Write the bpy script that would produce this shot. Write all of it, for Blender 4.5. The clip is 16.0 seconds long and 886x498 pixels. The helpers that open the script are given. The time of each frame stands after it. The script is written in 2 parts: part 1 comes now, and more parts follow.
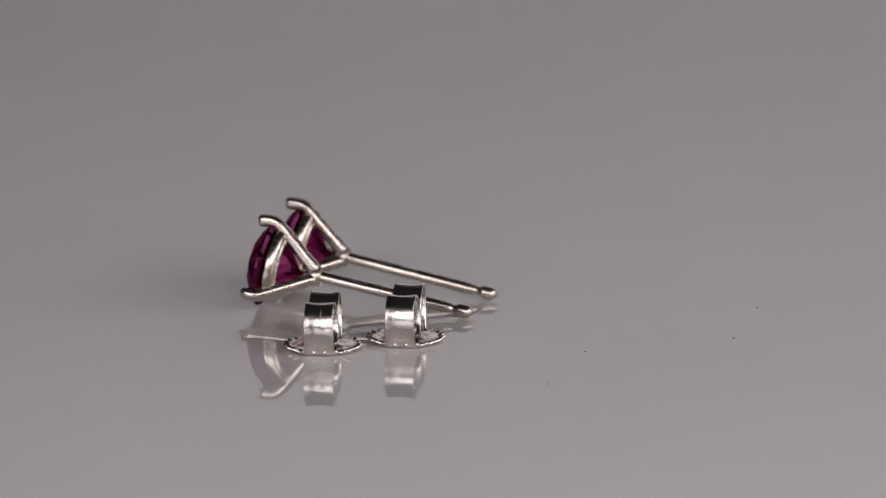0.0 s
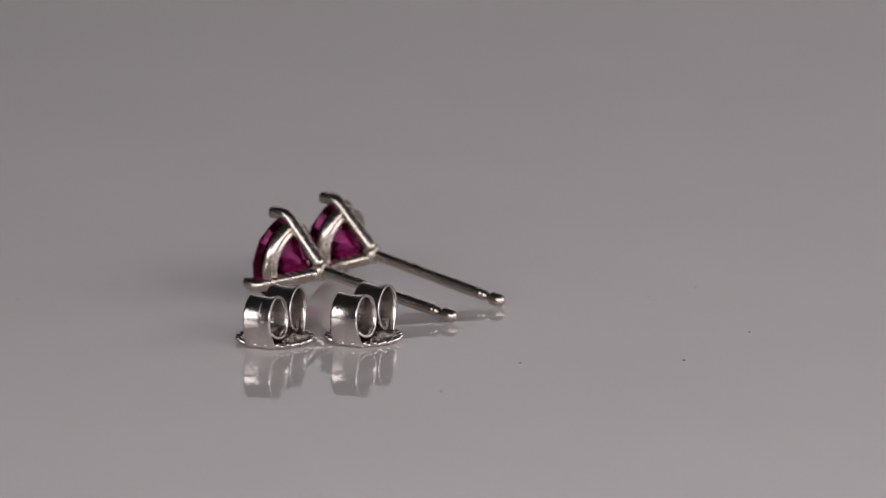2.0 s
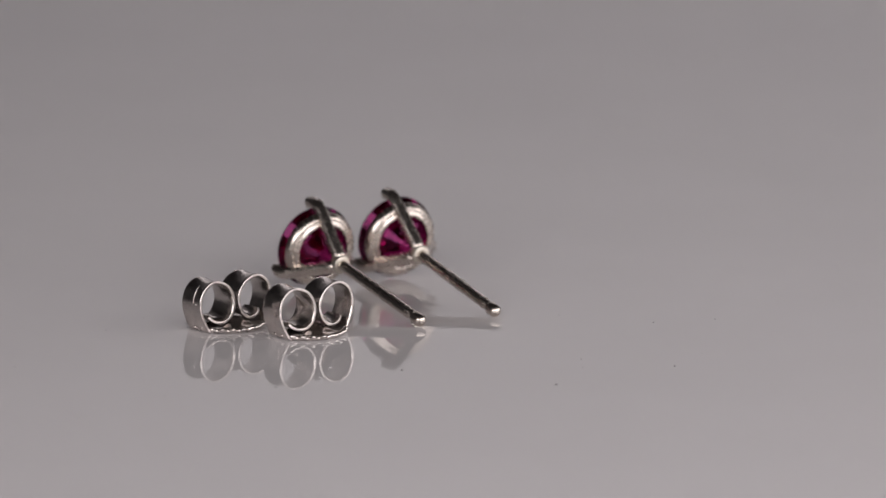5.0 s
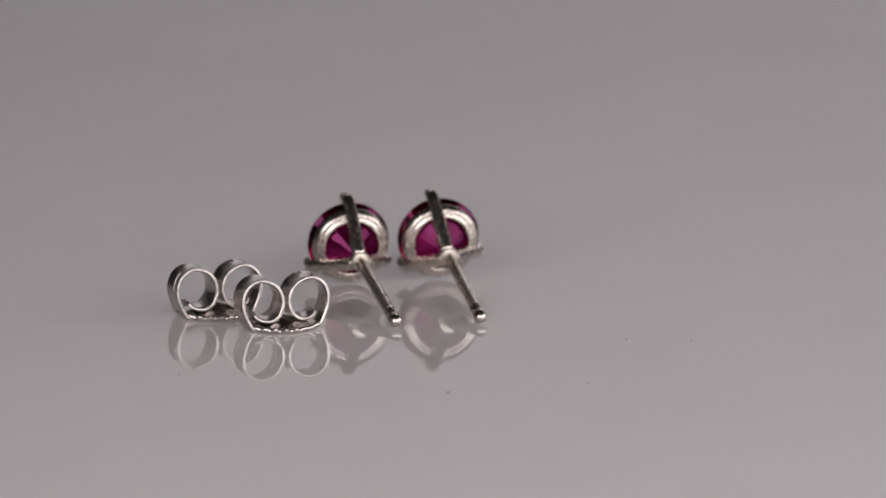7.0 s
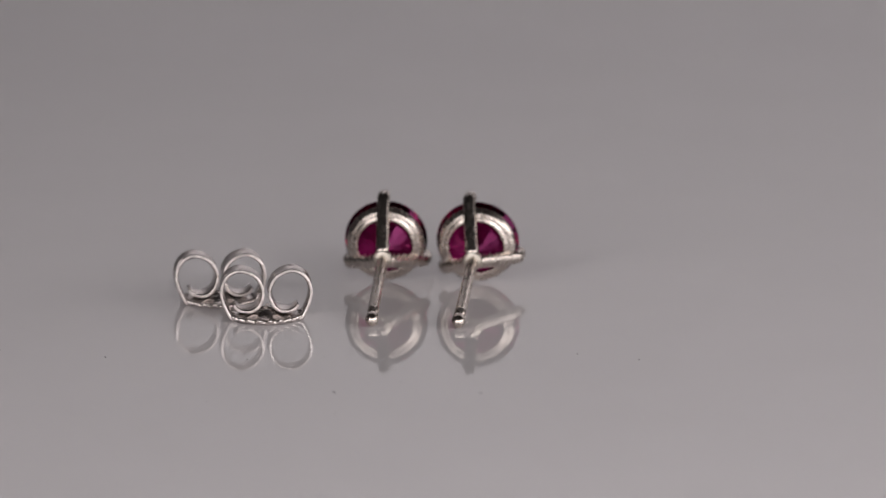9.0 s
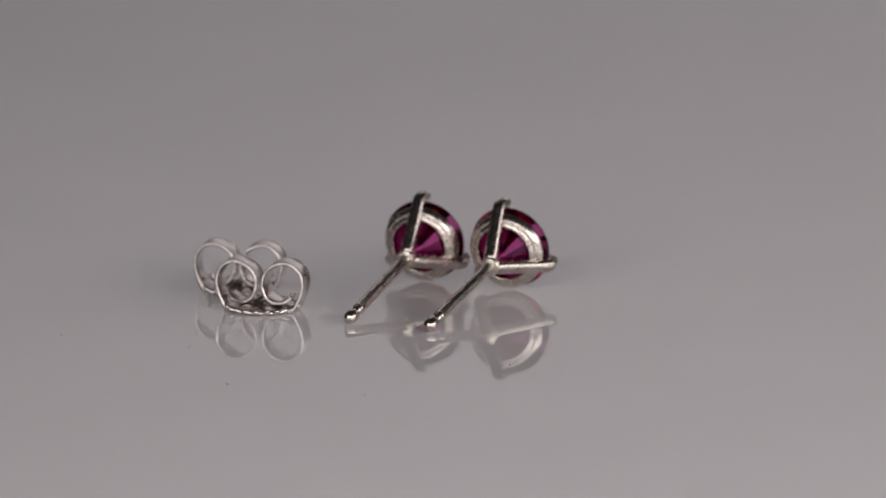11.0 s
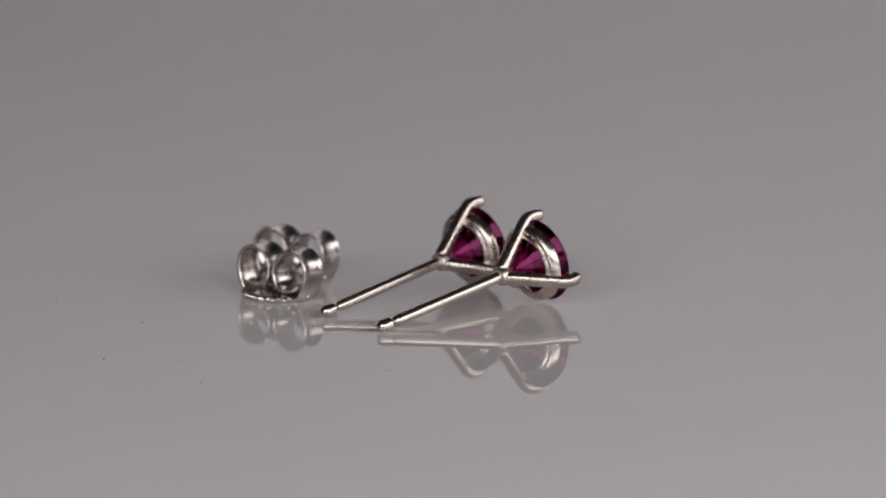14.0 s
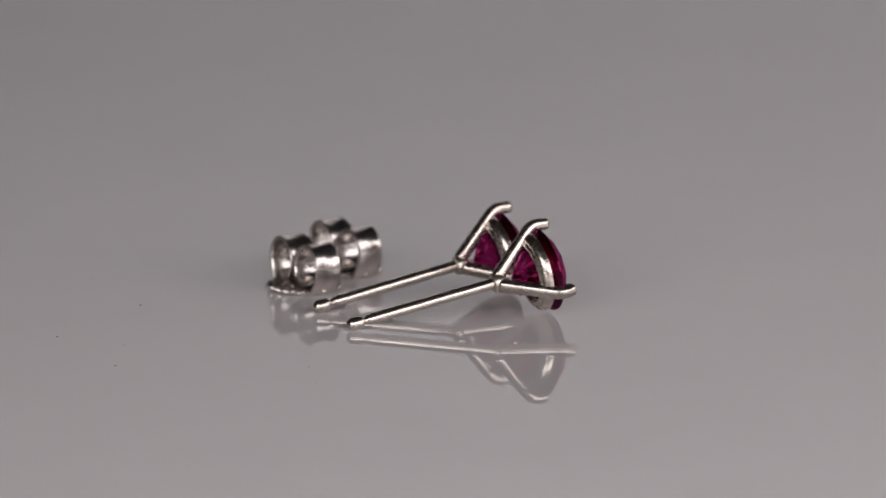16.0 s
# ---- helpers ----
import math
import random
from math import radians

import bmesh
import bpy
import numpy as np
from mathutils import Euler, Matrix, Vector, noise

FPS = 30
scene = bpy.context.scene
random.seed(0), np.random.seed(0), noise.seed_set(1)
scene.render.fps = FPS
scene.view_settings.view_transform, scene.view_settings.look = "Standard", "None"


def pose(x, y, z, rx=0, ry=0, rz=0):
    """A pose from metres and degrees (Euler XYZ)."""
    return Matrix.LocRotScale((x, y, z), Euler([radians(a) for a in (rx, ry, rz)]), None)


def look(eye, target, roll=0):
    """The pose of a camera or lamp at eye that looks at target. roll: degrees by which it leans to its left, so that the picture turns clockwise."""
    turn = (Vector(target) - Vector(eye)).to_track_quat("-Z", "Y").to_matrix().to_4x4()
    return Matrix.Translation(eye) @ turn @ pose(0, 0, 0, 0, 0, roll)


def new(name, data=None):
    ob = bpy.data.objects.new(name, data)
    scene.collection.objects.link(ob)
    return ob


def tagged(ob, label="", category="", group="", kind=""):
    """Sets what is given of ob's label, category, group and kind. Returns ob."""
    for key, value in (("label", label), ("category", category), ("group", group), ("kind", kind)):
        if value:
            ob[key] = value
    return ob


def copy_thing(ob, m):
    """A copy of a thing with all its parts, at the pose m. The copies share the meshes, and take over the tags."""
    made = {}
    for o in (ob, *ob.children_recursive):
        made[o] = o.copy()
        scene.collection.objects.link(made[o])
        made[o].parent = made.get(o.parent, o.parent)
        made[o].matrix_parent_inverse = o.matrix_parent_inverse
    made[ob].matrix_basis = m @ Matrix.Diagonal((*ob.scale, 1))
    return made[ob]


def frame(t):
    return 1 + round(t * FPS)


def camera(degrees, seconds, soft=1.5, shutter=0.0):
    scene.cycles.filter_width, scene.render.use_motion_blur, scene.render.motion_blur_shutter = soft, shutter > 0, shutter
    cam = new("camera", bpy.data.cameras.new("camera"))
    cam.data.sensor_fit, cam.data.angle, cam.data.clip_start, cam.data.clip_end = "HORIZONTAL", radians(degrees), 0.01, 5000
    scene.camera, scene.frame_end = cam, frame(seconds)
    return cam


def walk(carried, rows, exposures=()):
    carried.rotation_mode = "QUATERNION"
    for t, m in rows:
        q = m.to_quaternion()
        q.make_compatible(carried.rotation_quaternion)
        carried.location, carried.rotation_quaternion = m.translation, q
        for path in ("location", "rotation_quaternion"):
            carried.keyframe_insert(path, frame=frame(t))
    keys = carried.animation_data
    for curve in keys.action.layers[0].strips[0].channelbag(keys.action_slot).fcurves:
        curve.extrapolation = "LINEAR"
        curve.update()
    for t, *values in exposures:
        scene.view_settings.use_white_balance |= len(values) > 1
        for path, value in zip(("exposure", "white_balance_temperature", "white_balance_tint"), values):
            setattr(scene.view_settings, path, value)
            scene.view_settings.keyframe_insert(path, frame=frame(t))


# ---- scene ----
# A pair of gemstone ear studs and their two friction backs ride on a white turntable; the camera stands still.
MM = 0.001
SPIN = -8.72          # degrees a second, seen from above

cam = camera(9.0, 16.0, soft=1.4)
cam.data.dof.use_dof = True
cam.data.dof.focus_distance, cam.data.dof.aperture_fstop = 0.3665, 44.0
EYE = Vector((0.0, -0.36551, 0.08360))
YAW, PITCH = radians(-0.476), radians(12.265)
AHEAD = Vector((-math.sin(YAW) * math.cos(PITCH), math.cos(YAW) * math.cos(PITCH), -math.sin(PITCH)))
walk(cam, [(0.0, look(EYE, EYE + AHEAD)), (16.0, look(EYE, EYE + AHEAD))],
     exposures=[(0.0, -0.46), (2.0, -0.45), (3.5, -0.30), (8.0, -0.26), (9.2, -0.34), (12.0, -0.39), (14.5, -0.41), (16.0, -0.41)])

# ---------------------------------------------------------------- light
world = bpy.data.worlds.new("room_air")
scene.world = world
world.use_nodes = True
world.node_tree.nodes["Background"].inputs[0].default_value = (0.6, 0.62, 0.65, 1)
world.node_tree.nodes["Background"].inputs[1].default_value = 0.02


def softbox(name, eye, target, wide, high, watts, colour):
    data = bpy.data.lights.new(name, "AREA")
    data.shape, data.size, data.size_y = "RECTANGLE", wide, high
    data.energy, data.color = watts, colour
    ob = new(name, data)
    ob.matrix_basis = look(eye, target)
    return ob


softbox("softbox_right", (0.56, -0.14, 0.18), (0, 0, 0), 0.70, 0.29, 2.25, (1.0, 0.95, 0.955))
softbox("softbox_front_right", (0.24, -0.50, 0.18), (0, -0.02, 0), 0.42, 0.24, 1.8, (1.0, 0.95, 0.955))
softbox("softbox_front_left", (-0.24, -0.50, 0.18), (0, -0.02, 0), 0.42, 0.24, 1.7, (1.0, 0.95, 0.955))
# unseen lamp, added to grade the backdrop that the disc and metal reflect
softbox("added_backdrop_light", (0.26, 0.52, 0.33), (0.26, 0.63, 0.19), 0.80, 0.06, 3.2, (1.0, 0.95, 0.955))
scene.view_settings.exposure = 0.0


# ---------------------------------------------------------------- materials
def material(name, colour, rough, metal=0.0, vary=0.06, scale=900.0, bump=0.0, bump_scale=5000.0, ior=1.5, rough_vary=0.05, stretch=(1, 1, 1)):
    """A principled surface with colour and roughness varied at two scales and a fine relief, in metres."""
    m = bpy.data.materials.new(name)
    m.use_nodes = True
    nt = m.node_tree
    p = nt.nodes["Principled BSDF"]
    p.inputs["Metallic"].default_value = metal
    p.inputs["IOR"].default_value = ior
    co = nt.nodes.new("ShaderNodeTexCoord")
    mp = nt.nodes.new("ShaderNodeMapping")
    mp.inputs["Scale"].default_value = stretch
    nt.links.new(co.outputs["Object"], mp.inputs["Vector"])
    coarse = nt.nodes.new("ShaderNodeTexNoise")
    coarse.inputs["Scale"].default_value, coarse.inputs["Detail"].default_value = scale, 4
    fine = nt.nodes.new("ShaderNodeTexNoise")
    fine.inputs["Scale"].default_value, fine.inputs["Detail"].default_value = bump_scale, 3
    for n in (coarse, fine):
        nt.links.new(mp.outputs["Vector"], n.inputs["Vector"])
    ramp = nt.nodes.new("ShaderNodeValToRGB")
    ramp.color_ramp.elements[0].position, ramp.color_ramp.elements[1].position = 0.3, 0.7
    ramp.color_ramp.elements[0].color = tuple(c * (1 - vary) for c in colour) + (1,)
    ramp.color_ramp.elements[1].color = tuple(min(1, c * (1 + vary)) for c in colour) + (1,)
    nt.links.new(coarse.outputs["Fac"], ramp.inputs["Fac"])
    nt.links.new(ramp.outputs["Color"], p.inputs["Base Color"])
    rr = nt.nodes.new("ShaderNodeMapRange")
    rr.inputs["To Min"].default_value, rr.inputs["To Max"].default_value = max(0.0, rough - rough_vary), rough + rough_vary
    nt.links.new(fine.outputs["Fac"], rr.inputs["Value"])
    nt.links.new(rr.outputs["Result"], p.inputs["Roughness"])
    if bump:
        b = nt.nodes.new("ShaderNodeBump")
        b.inputs["Strength"].default_value, b.inputs["Distance"].default_value = 1.0, bump
        nt.links.new(fine.outputs["Fac"], b.inputs["Height"])
        nt.links.new(b.outputs["Normal"], p.inputs["Normal"])
    return m


ACRYLIC = material("white_gloss_acrylic", (0.72, 0.692, 0.698), 0.02, vary=0.015, scale=60, rough_vary=0.01, bump_scale=400, ior=1.72)
GOLD = material("polished_white_gold", (0.56, 0.50, 0.452), 0.26, 1.0, vary=0.16, bump=0.35e-5, bump_scale=3600, rough_vary=0.10, stretch=(1, 1, 0.14))
BRIGHT = material("stamped_white_gold", (0.65, 0.60, 0.572), 0.22, 1.0, vary=0.2, bump=1.9e-5, bump_scale=4200, rough_vary=0.12)
CUT = material("sheared_white_gold_edge", (0.60, 0.55, 0.53), 0.38, 1.0, vary=0.28, scale=2600, bump=3.0e-5, bump_scale=4200)
SOLDER = material("cast_white_gold", (0.64, 0.59, 0.515), 0.33, 1.0, vary=0.07, bump=1.4e-5, bump_scale=3500)
DUST = material("grey_dust", (0.10, 0.09, 0.09), 0.9, vary=0.3)
PLASTER = material("dim_grey_paint", (0.27, 0.265, 0.27), 0.9, vary=0.05, scale=6, bump_scale=300)
BOARD = material("grey_laminate", (0.30, 0.29, 0.29), 0.5, vary=0.05, scale=20, bump_scale=300)
CARD = material("grey_card", (0.25, 0.242, 0.248), 0.8, vary=0.04, scale=8, bump_scale=400)
CASE = material("black_plastic", (0.03, 0.03, 0.03), 0.45, vary=0.1, scale=100)

GEM = bpy.data.materials.new("purple_red_garnet")
GEM.use_nodes = True
GEM.node_tree.nodes.clear()
glass = GEM.node_tree.nodes.new("ShaderNodeBsdfGlass")
glass.inputs["Color"].default_value = (0.55, 0.11, 0.335, 1)
glass.inputs["Roughness"].default_value, glass.inputs["IOR"].default_value = 0.0, 1.80
out = GEM.node_tree.nodes.new("ShaderNodeOutputMaterial")
GEM.node_tree.links.new(glass.outputs[0], out.inputs[0])


# ---------------------------------------------------------------- mesh helpers (shapes are given in millimetres)
def part(name, bm, mat, parent=None, label="", smooth=True, at=None):
    me = bpy.data.meshes.new(name)
    bmesh.ops.recalc_face_normals(bm, faces=bm.faces)
    bmesh.ops.scale(bm, vec=(MM, MM, MM), verts=bm.verts)
    bm.to_mesh(me)
    bm.free()
    for m in (mat if isinstance(mat, (list, tuple)) else [mat]):
        me.materials.append(m)
    for f in me.polygons:
        f.use_smooth = smooth
    ob = new(name, me)
    if parent:
        ob.parent = parent
    if at is not None:
        ob.matrix_basis = at
    if label:
        tagged(ob, label)
    return ob


def sharpen(ob, degrees=35):
    ob.data.set_sharp_from_angle(angle=radians(degrees))
    return ob


def loft(bm, rings, cap=True, closed=False):
    """Skins a row of equal closed rings of points."""
    rows = [[bm.verts.new(p) for p in r] for r in rings]
    n = len(rows[0])
    pairs = list(zip(rows, rows[1:])) + ([(rows[-1], rows[0])] if closed else [])
    faces = []
    for a, b in pairs:
        for i in range(n):
            faces.append(bm.faces.new((a[i], a[(i + 1) % n], b[(i + 1) % n], b[i])))
    if cap and not closed:
        bm.faces.new(rows[0])
        bm.faces.new(rows[-1])
    return faces


def lathe(bm, profile, steps=32):
    """Turns a row of (radius, height) about z; ends with radius 0 are closed to a point."""
    rows = []
    for r, z in profile:
        if r < 1e-6:
            rows.append([bm.verts.new((0, 0, z))])
        else:
            rows.append([bm.verts.new((r * math.cos(2 * math.pi * k / steps), r * math.sin(2 * math.pi * k / steps), z)) for k in range(steps)])
    for a, b in zip(rows, rows[1:]):
        for i in range(steps):
            j = (i + 1) % steps
            if len(a) == 1:
                bm.faces.new((a[0], b[j], b[i]))
            elif len(b) == 1:
                bm.faces.new((a[i], a[j], b[0]))
            else:
                bm.faces.new((a[i], a[j], b[j], b[i]))


def glide(points, n):
    """A Catmull-Rom line through the points, n steps to each span."""
    p = [Vector(q) for q in points]
    p = [p[0] * 2 - p[1]] + p + [p[-1] * 2 - p[-2]]
    line = []
    for i in range(1, len(p) - 2):
        a, b, c, d = p[i - 1:i + 3]
        for k in range(n):
            t = k / n
            line.append(0.5 * ((2 * b) + (c - a) * t + (2 * a - 5 * b + 4 * c - d) * t * t + (3 * b - a - 3 * c + d) * t ** 3))
    return line + [p[-2]]


# ---------------------------------------------------------------- the room, the table and the turntable
def block(name, size, at, mat, bevel=0.0):
    bm = bmesh.new()
    bmesh.ops.create_cube(bm, size=1, matrix=Matrix.Diagonal((size[0] / MM, size[1] / MM, size[2] / MM, 1)))
    if bevel:
        bmesh.ops.bevel(bm, geom=bm.edges[:], offset=bevel / MM, segments=3, affect="EDGES", profile=0.5)
    return part(name, bm, mat, smooth=False, at=pose(*at))


def room():
    for name, size, at in (
        ("floor", (3.2, 3.2, 0.1), (0, 0, -0.85)),
        ("ceiling", (3.2, 3.2, 0.1), (0, 0, 1.85)),
        ("wall_north", (3.2, 0.1, 2.6), (0, 1.55, 0.5)),
        ("wall_south", (3.2, 0.1, 2.6), (0, -1.55, 0.5)),
        ("wall_east", (0.1, 3.0, 2.6), (1.55, 0, 0.5)),
        ("wall_west", (0.1, 3.0, 2.6), (-1.55, 0, 0.5)),
    ):
        tagged(block(name, size, at, PLASTER), "plain dim grey painted " + name.split("_")[0], name.split("_")[0], kind="structure")
    bm = bmesh.new()
    bend = [(330, -60)] + [(480 + 150 * math.sin(radians(a)), 90 - 150 * math.cos(radians(a))) for a in range(0, 91, 10)] + [(630, 560)]
    front, back = [], []
    for n, (y, z) in enumerate(bend):
        a, b = bend[max(n - 1, 0)], bend[min(n + 1, len(bend) - 1)]
        d = Vector((b[0] - a[0], b[1] - a[1])).normalized()
        front.append((y - 0.0, z + 0.3))
        back.append((y + d.y * 2, z + 0.3 - d.x * 2 + 2.0 * (d.x > 0.5)))
    outline = front + back[::-1]
    loft(bm, [[(x, y, z) for y, z in outline] for x in (-600, 600)])
    card = sharpen(part("backdrop", bm, CARD))
    tagged(card, "curved grey backdrop card behind the turntable", "backdrop", kind="structure")
    table = new("studio_table")
    tagged(table, "grey laminate table under the white turntable", "table")
    table.matrix_basis = pose(0, 0, -0.06)
    top = block("tabletop", (1.3, 1.1, 0.03), (0, 0, -0.015), BOARD, 0.003)
    top.parent = table
    for x in (-0.6, 0.6):
        for y in (-0.5, 0.5):
            leg = block("leg", (0.05, 0.05, 0.71), (x, y, -0.385), CASE, 0.003)
            leg.parent = table


def turntable():
    thing = new("turntable")
    tagged(thing, "round glossy white acrylic turntable, slowly turning", "turntable")
    bm = bmesh.new()
    lathe(bm, [(0, -8), (158.5, -8), (160, -6.5), (160, -1.2), (159.6, -0.35), (158.8, 0), (0, 0)], 180)
    part("platter", bm, ACRYLIC, thing, "glossy white acrylic disc", smooth=False)
    bm = bmesh.new()
    lathe(bm, [(0, -60), (108, -60), (110, -58), (110, -16), (107, -12), (0, -12)], 96)
    lathe(bm, [(0, -12), (20, -12), (20, -8.1), (0, -8.1)], 48)
    base = new("drive_stand")
    tagged(base, "round black plastic drive stand under the white disc", "stand")
    sharpen(part("housing", bm, CASE, base), 30)
    return thing


# ---------------------------------------------------------------- ear stud: z runs from the post's end towards the face of the stone
def gemstone(radius=2.81):
    """A round mixed cut: table, stars and kites above, two tiers of narrow facets below."""
    bm = bmesh.new()
    up, steep, flat = math.tan(radians(35)), math.tan(radians(44)), math.tan(radians(38.5))
    rt, rm, rb = 0.56 * radius, 0.80 * radius, 0.58 * radius
    deep = (radius - rb) * steep
    for k in range(8):
        a, b = radians(45 * k), radians(45 * k + 22.5)
        bm.verts.new((rt * math.cos(a), rt * math.sin(a), (radius - rt) * up))
        bm.verts.new((rm * math.cos(b), rm * math.sin(b), (radius - rm * math.cos(radians(22.5))) * up))
    for k in range(16):
        a = radians(22.5 * k + 11.25)
        bm.verts.new((rb * math.cos(a), rb * math.sin(a), -deep))
        r = 0.26 * radius
        if k % 2:
            bm.verts.new((r * math.cos(a), r * math.sin(a), -deep - (rb - r) * flat))
    for k in range(48):
        a = radians(7.5 * k)
        for z in (0.05, -0.05):
            bm.verts.new((radius * math.cos(a), radius * math.sin(a), z))
    bm.verts.new((0, 0, -deep - rb * flat))
    bmesh.ops.convex_hull(bm, input=bm.verts[:])
    bmesh.ops.dissolve_limit(bm, angle_limit=radians(0.5), verts=bm.verts[:], edges=bm.edges[:])
    return bm


def prong(turn, reach=0.0):
    """A bar of rounded section from the collar up along the cone, past the ring and bent over the stone's edge."""
    line = glide([(0.30, 0, 0.05), (1.00, 0, 0.88), (1.74, 0, 1.76), (2.42, 0, 2.58), (2.84, 0, 3.10), (2.99, 0, 3.50), (2.97, 0, 3.88), (2.86, 0, 4.20 + reach)], 4)
    bm = bmesh.new()
    rings = []
    for i, p in enumerate(line):
        t = (line[min(i + 1, len(line) - 1)] - line[max(i - 1, 0)]).normalized()
        out_ = Vector((t.z, 0, -t.x))
        u = i / (len(line) - 1)
        half, thick = 0.45 - 0.03 * u, 0.43 - 0.03 * u
        if i in (0, len(line) - 1):
            half, thick = half * 0.93, thick * 0.92
        ring = []
        for k in range(16):
            c, s = math.cos(2 * math.pi * k / 16), math.sin(2 * math.pi * k / 16)
            e = 0.76
            ring.append(p + out_ * (thick * math.copysign(abs(c) ** e, c)) + Vector((0, half * math.copysign(abs(s) ** e, s), 0)))
        rings.append(ring)
    loft(bm, rings)
    bmesh.ops.rotate(bm, cent=(0, 0, 0), matrix=Matrix.Rotation(radians(turn), 3, "Z"), verts=bm.verts)
    return bm


def ear_stud(roll):
    thing = new("ear_stud")
    # post with a waist cut near its rounded end, for the clutch to snap on
    bm = bmesh.new()
    lathe(bm, [(0, -9.60), (0.25, -9.60), (0.265, -9.44), (0.33, -9.36), (0.35, -9.30), (0.33, -9.24), (0.38, -9.10), (0.40, -9.02), (0.38, -8.92), (0.38, -8.7), (0.38, -6), (0.38, 0.0), (0, 0.0)], 32)
    post = sharpen(part("post", bm, GOLD, thing, "slim polished white gold post"), 50)
    bm = bmesh.new()
    ball = [(0.44 * math.sin(a), -10.45 - 0.44 * math.cos(a)) for a in [radians(d) for d in range(0, 91, 15)]]
    lathe(bm, ball + [(0.44, -9.98), (0.41, -9.86), (0.31, -9.76), (0.25, -9.605), (0, -9.605)], 32)
    sharpen(part("tip", bm, GOLD, post, "rounded end behind a notch"), 50)
    bm = bmesh.new()
    lathe(bm, [(0, -0.34), (0.48, -0.34), (0.60, -0.28), (0.66, -0.14), (0.66, 0.05), (0.62, 0.24), (0.56, 0.42), (0.36, 0.52), (0, 0.56)], 32)
    sharpen(part("collar", bm, SOLDER, thing, "soldered white gold collar"), 40)
    for k in range(3):
        part("prong", prong(roll + 90 + 120 * k, (0.20, -0.06, -0.26)[k]), GOLD, thing)
    # gallery ring under the stone's edge: a broad grooved lip sloping in to the stone, a rounded band outside
    bm = bmesh.new()
    lip = [(2.56, 3.04), (2.62, 2.97), (2.64, 2.84), (2.60, 2.67), (2.51, 2.52), (2.38, 2.40), (2.28, 2.36), (2.23, 2.39), (2.17, 2.34),
           (2.07, 2.26), (1.98, 2.22), (1.87, 2.23), (1.83, 2.31), (1.90, 2.44), (2.05, 2.56), (2.32, 2.84)]
    rings = []
    for k in range(90):
        a = 2 * math.pi * k / 90
        rings.append([(r * math.cos(a), r * math.sin(a), z) for r, z in lip])
    loft(bm, rings, closed=True)
    part("gallery_ring", bm, GOLD, thing, "bright white gold gallery ring")
    part("gemstone", gemstone(), GEM, thing, "faceted round purple-red garnet", smooth=False, at=Matrix.Translation((0, 0, 3.50 * MM)) @ pose(0, 0, 0, 0, 0, roll + 17))
    return thing


# ---------------------------------------------------------------- friction back: x runs across the two curls, y along them
WIDE = 2.1
CURL = [(2.05, 0.10), (2.34, 0.20), (2.58, 0.70), (2.84, 1.42), (2.90, 2.12), (2.64, 2.84), (2.05, 3.28), (1.42, 3.28), (0.74, 2.92), (0.36, 2.26), (0.34, 1.64), (0.58, 1.06), (1.05, 0.74), (1.55, 0.72), (1.92, 0.90), (2.06, 1.10)]


def curl_line(side):
    line = glide([Vector(v) for v in CURL], 4)
    return [Vector((side * v.x * 0.985, 0, v.y * 0.965)) for v in line]


def stamp(side):
    """A small angle struck into the outer face of a curl: one long bar and a short one."""
    bm = bmesh.new()
    line = [p for p in curl_line(side)[8:24] if p.z > 1.85]
    for y0, y1, run in ((-0.16, -0.09, line[:8]), (-0.5, -0.09, line[:2])):
        rings = []
        for i, p in enumerate(run):
            t = (run[min(i + 1, len(run) - 1)] - run[max(i - 1, 0)]).normalized()
            nrm = Vector((t.z, 0, -t.x)) * side
            if len(run) == 2:
                p = run[0] + t * (0.07 * i)
            rings.append([p + nrm * d + Vector((0, y, 0)) for d, y in ((0.09, y0), (0.15, y0 + 0.015), (0.15, y1 - 0.015), (0.09, y1))])
        loft(bm, rings)
    return bm


def curl(side):
    """Half of the strip: up from the flange's edge, over in a ring and back under with its end flicked up."""
    line = curl_line(side)
    bm = bmesh.new()
    rings = []
    for i, p in enumerate(line):
        t = (line[min(i + 1, len(line) - 1)] - line[max(i - 1, 0)]).normalized()
        nrm = Vector((t.z, 0, -t.x)) * side
        u = i / (len(line) - 1)
        thick = 0.108
        wide = WIDE * (1.0 - 0.13 * math.sin(min(1, u * 1.4) * math.pi) - 0.35 * max(0, u - 0.8) / 0.2)
        flare = 0.11 * min(1, u * 6)
        ys = [-0.5, -0.47, -0.4, -0.25, 0.0, 0.25, 0.4, 0.47, 0.5]
        top = [p + nrm * (thick * (0.75 if abs(y) > 0.49 else 1) + flare * (2 * y) ** 2) + Vector((0, y * wide, 0)) for y in ys]
        low = [p + nrm * (-thick * (0.75 if abs(y) > 0.49 else 1) + flare * (2 * y) ** 2) + Vector((0, y * wide, 0)) for y in reversed(ys)]
        rings.append(top + low)
    for k, f in enumerate(loft(bm, rings)):
        if k % 18 in (8, 17):
            f.material_index = 1
    return bm


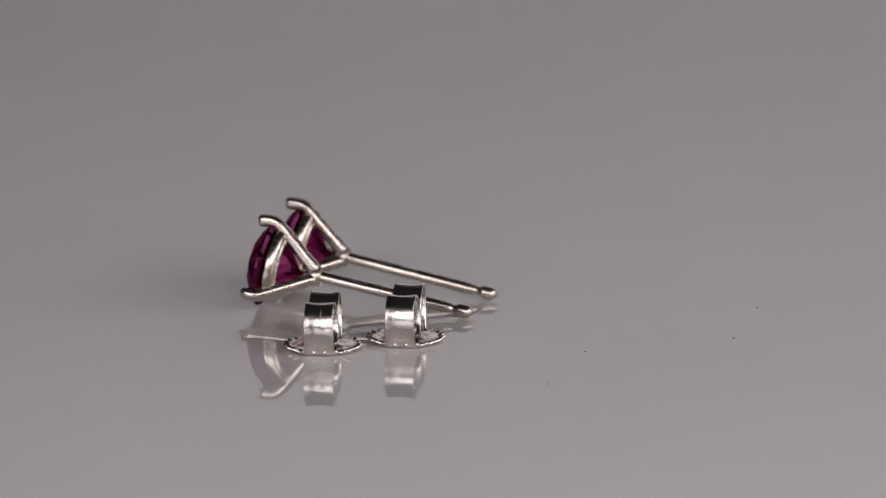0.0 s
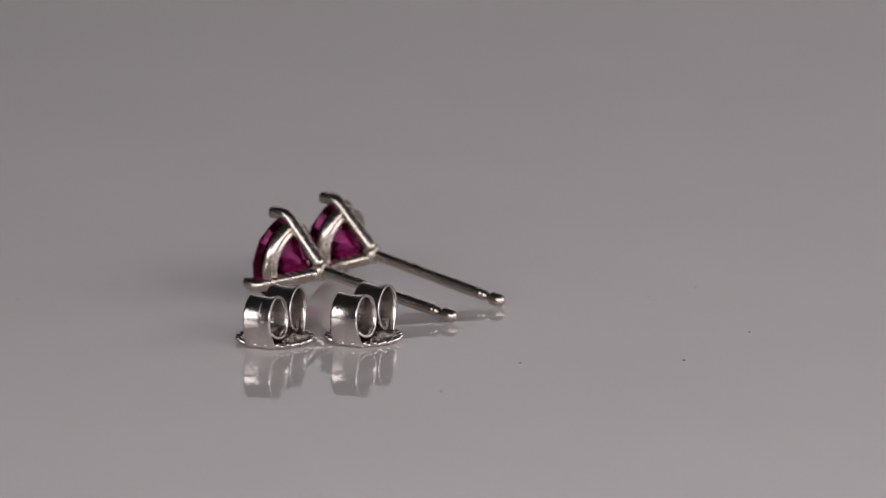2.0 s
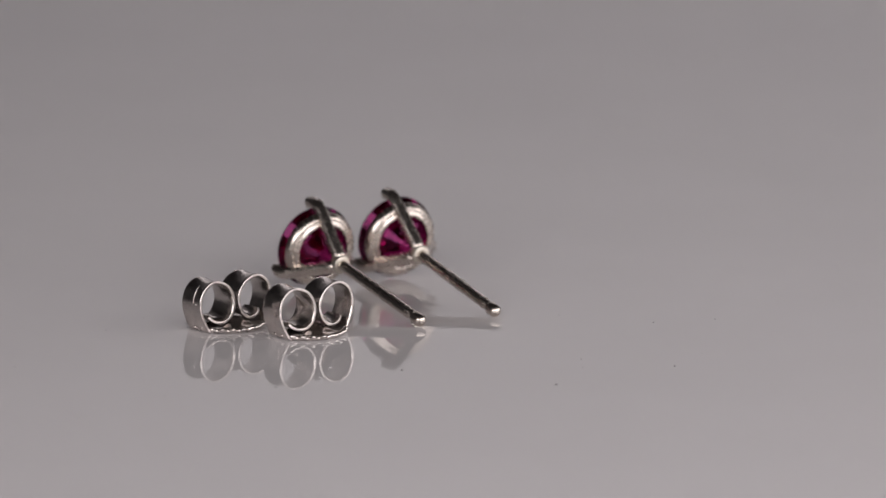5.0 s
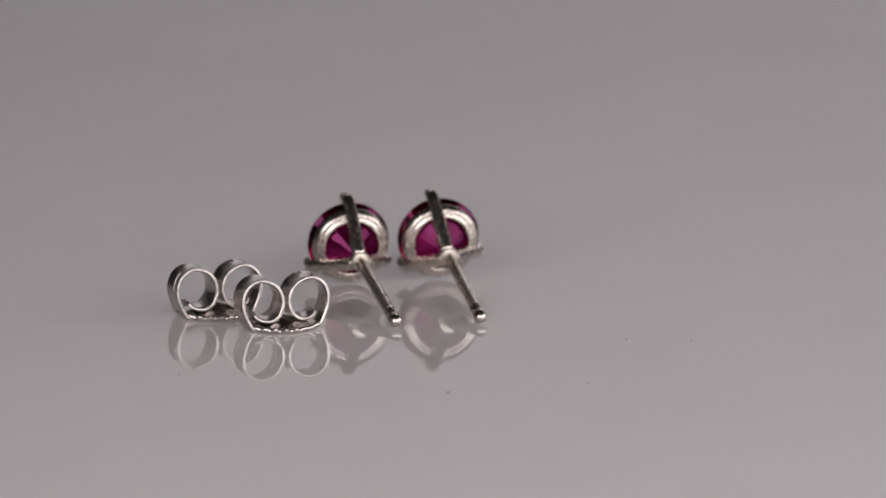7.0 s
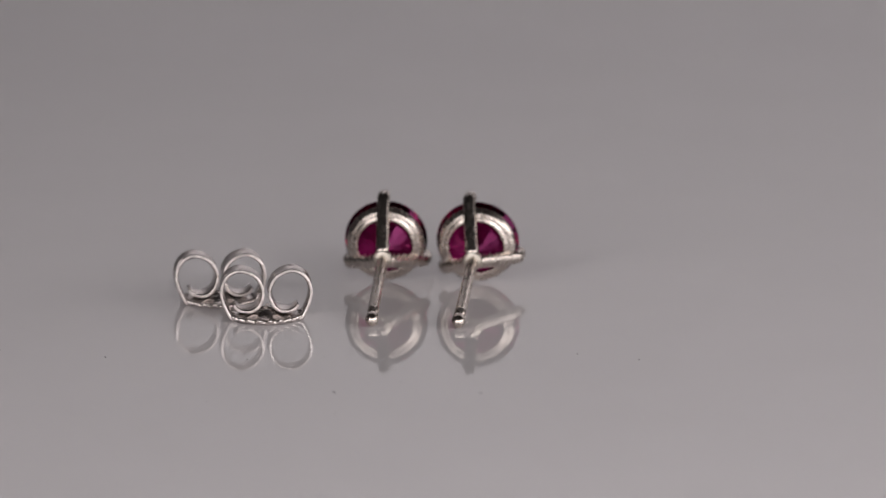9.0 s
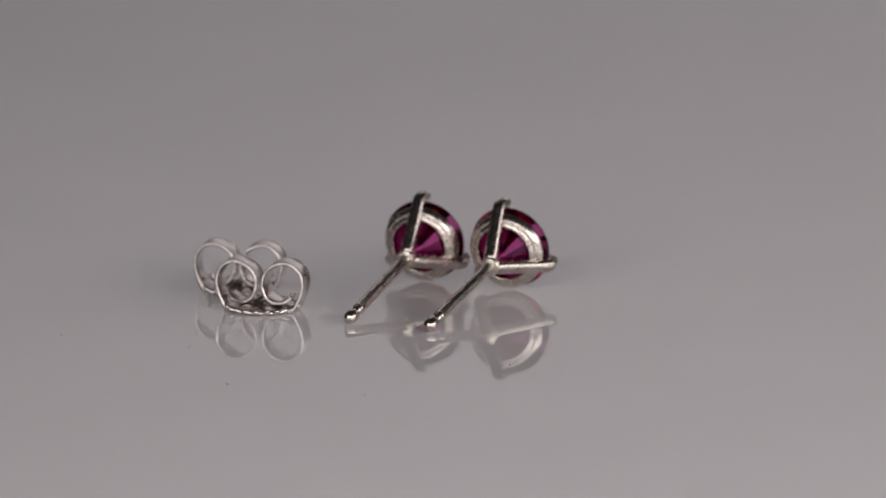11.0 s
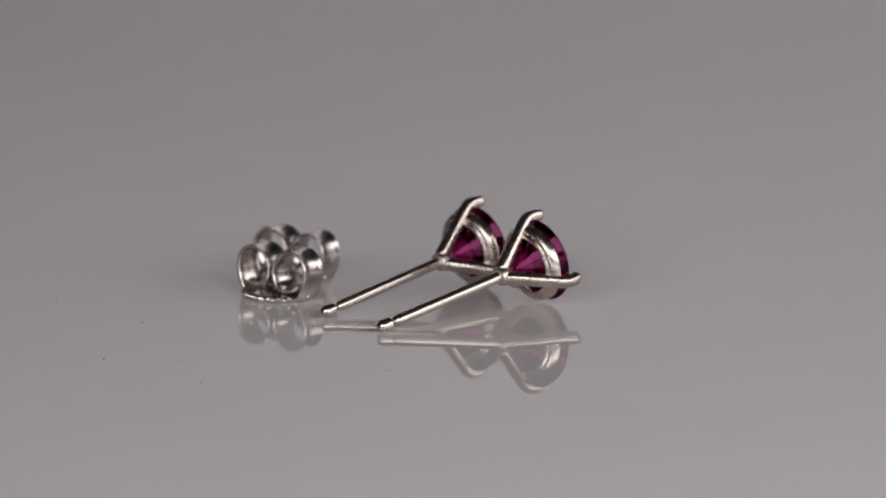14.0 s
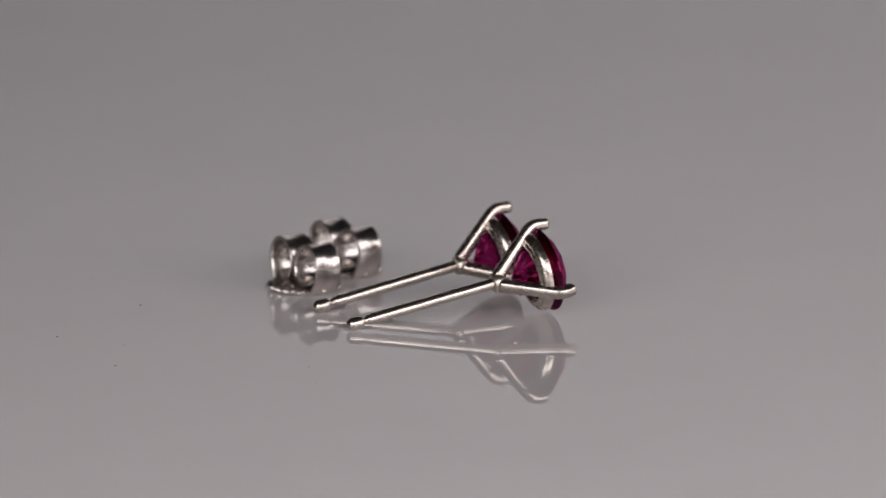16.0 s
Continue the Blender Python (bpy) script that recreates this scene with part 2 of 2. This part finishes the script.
def clutch_back():
    thing = new("clutch_back")
    bm = bmesh.new()
    lobes, steps = 21, 252
    rows = []
    profile = ((0.66, 0.60, 0, 0), (0.74, 0.59, 0, 0), (1.06, 0.50, 0, 0.05), (1.40, 0.42, 0, 0.06), (1.72, 0.32, 0, 0.03), (2.02, 0.29, 0, 0), (2.20, 0.33, 0.3, 0), (2.38, 0.32, 1, 0),
               (2.46, 0.20, 1, 0), (2.38, 0.07, 1, 0), (2.18, 0.01, 0, 0), (1.96, -0.03, 0, 0), (1.70, -0.01, 0, 0), (1.25, 0.22, 0, 0), (0.66, 0.42, 0, 0))
    for r, z, deep, dimple in profile:
        row = []
        for k in range(steps):
            a = 2 * math.pi * k / steps
            q = r + deep * 0.15 * math.cos(lobes * a)
            row.append((q * math.cos(a), q * math.sin(a), z + deep * 0.09 * math.cos(lobes * a) + dimple * math.cos(6 * a + 0.7)))
        rows.append(row)
    loft(bm, rows, closed=True)
    flange = part("flange", bm, BRIGHT, thing, "round domed flange with a scalloped rim")
    bm = bmesh.new()
    loft(bm, [[(r * math.cos(2 * math.pi * k / 40), r * math.sin(2 * math.pi * k / 40), z) for k in range(40)] for r, z in ((0.38, 0.42), (0.38, 0.60), (0.46, 0.66), (0.58, 0.65), (0.67, 0.58), (0.67, 0.42))], closed=True)
    part("boss", bm, BRIGHT, flange, "raised collar round the post hole")
    for side in (1, -1):
        part("curl", curl(side), [BRIGHT, CUT], thing, "rolled strip of white gold")
    return thing


def dust():
    rng = random.Random(4)
    bm = bmesh.new()
    spots = [(-7.35, -15.6), (-0.4, -23.5), (8.7, -22.4), (13.4, -11.0), (-16.5, -16.2), (17.5, -12.0)]
    spots += [(rng.uniform(-45, 45), rng.uniform(-45, 45)) for _ in range(40)]
    for n, (x, y) in enumerate(spots):
        s = rng.uniform(0.045, 0.065) if n < 6 else rng.uniform(0.012, 0.028)
        m = Matrix.Translation((x, y, s * 0.3)) @ Matrix.Rotation(rng.uniform(0, 6.28), 4, "Z") @ Matrix.Diagonal((rng.uniform(1.0, 2.6), 1, 0.6, 1))
        bmesh.ops.create_icosphere(bm, subdivisions=1, radius=s, matrix=m)
    ob = part("dust", bm, DUST)
    return tagged(ob, "scattered dark dust specks on the white disc", "dust", kind="stuff")


# ---------------------------------------------------------------- where things stand on the disc at eight seconds
def lay(hub, tip):
    """The pose of a stud from its collar and its post's end, in millimetres."""
    z = (Vector(hub) - Vector(tip)).normalized()
    x = Vector((0, 0, 1)).cross(z)
    x.normalize()
    y = z.cross(x)
    turn = Matrix((x, y, z)).transposed().to_4x4()
    return Matrix.Translation(Vector(hub) * MM) @ turn


room()
table_turn = turntable()
specks = dust()

LAID = []
for hub, tip, roll, label in (
    ((4.32, 5.42, 2.33), (4.78, -4.93, 0.44), -9.8, "tilted white gold ear stud with purple-red garnet on white disc"),
    ((-1.78, 5.08, 2.31), (-0.91, -5.29, 0.44), -2.5, "white gold three-prong ear stud with purple-red garnet on white disc"),
):
    stud = ear_stud(roll)
    tagged(stud, label, "earring", "pair of ear studs")
    LAID.append((stud, lay(hub, tip)))

first = clutch_back()
tagged(first, "white gold butterfly earring back with two rolled curls", "earring back", "pair of earring backs")
second = copy_thing(first, Matrix.Identity(4))
part("stamp_mark", stamp(-1), CUT, second, "small struck angle mark")
LAID.append((first, pose(-8.24 * MM, -3.61 * MM, 0.03 * MM, 0, 0, 12.0)))
LAID.append((second, pose(-12.13 * MM, 0.66 * MM, 0.03 * MM, 0, 0, 15.0)))


def motions():
    times = [k * 0.5 for k in range(33)]
    for thing, base in [(table_turn, Matrix.Identity(4)), (specks, Matrix.Identity(4))] + LAID:
        walk(thing, [(t, Matrix.Rotation(radians(SPIN * (t - 8.0)), 4, "Z") @ base) for t in times])


motions()
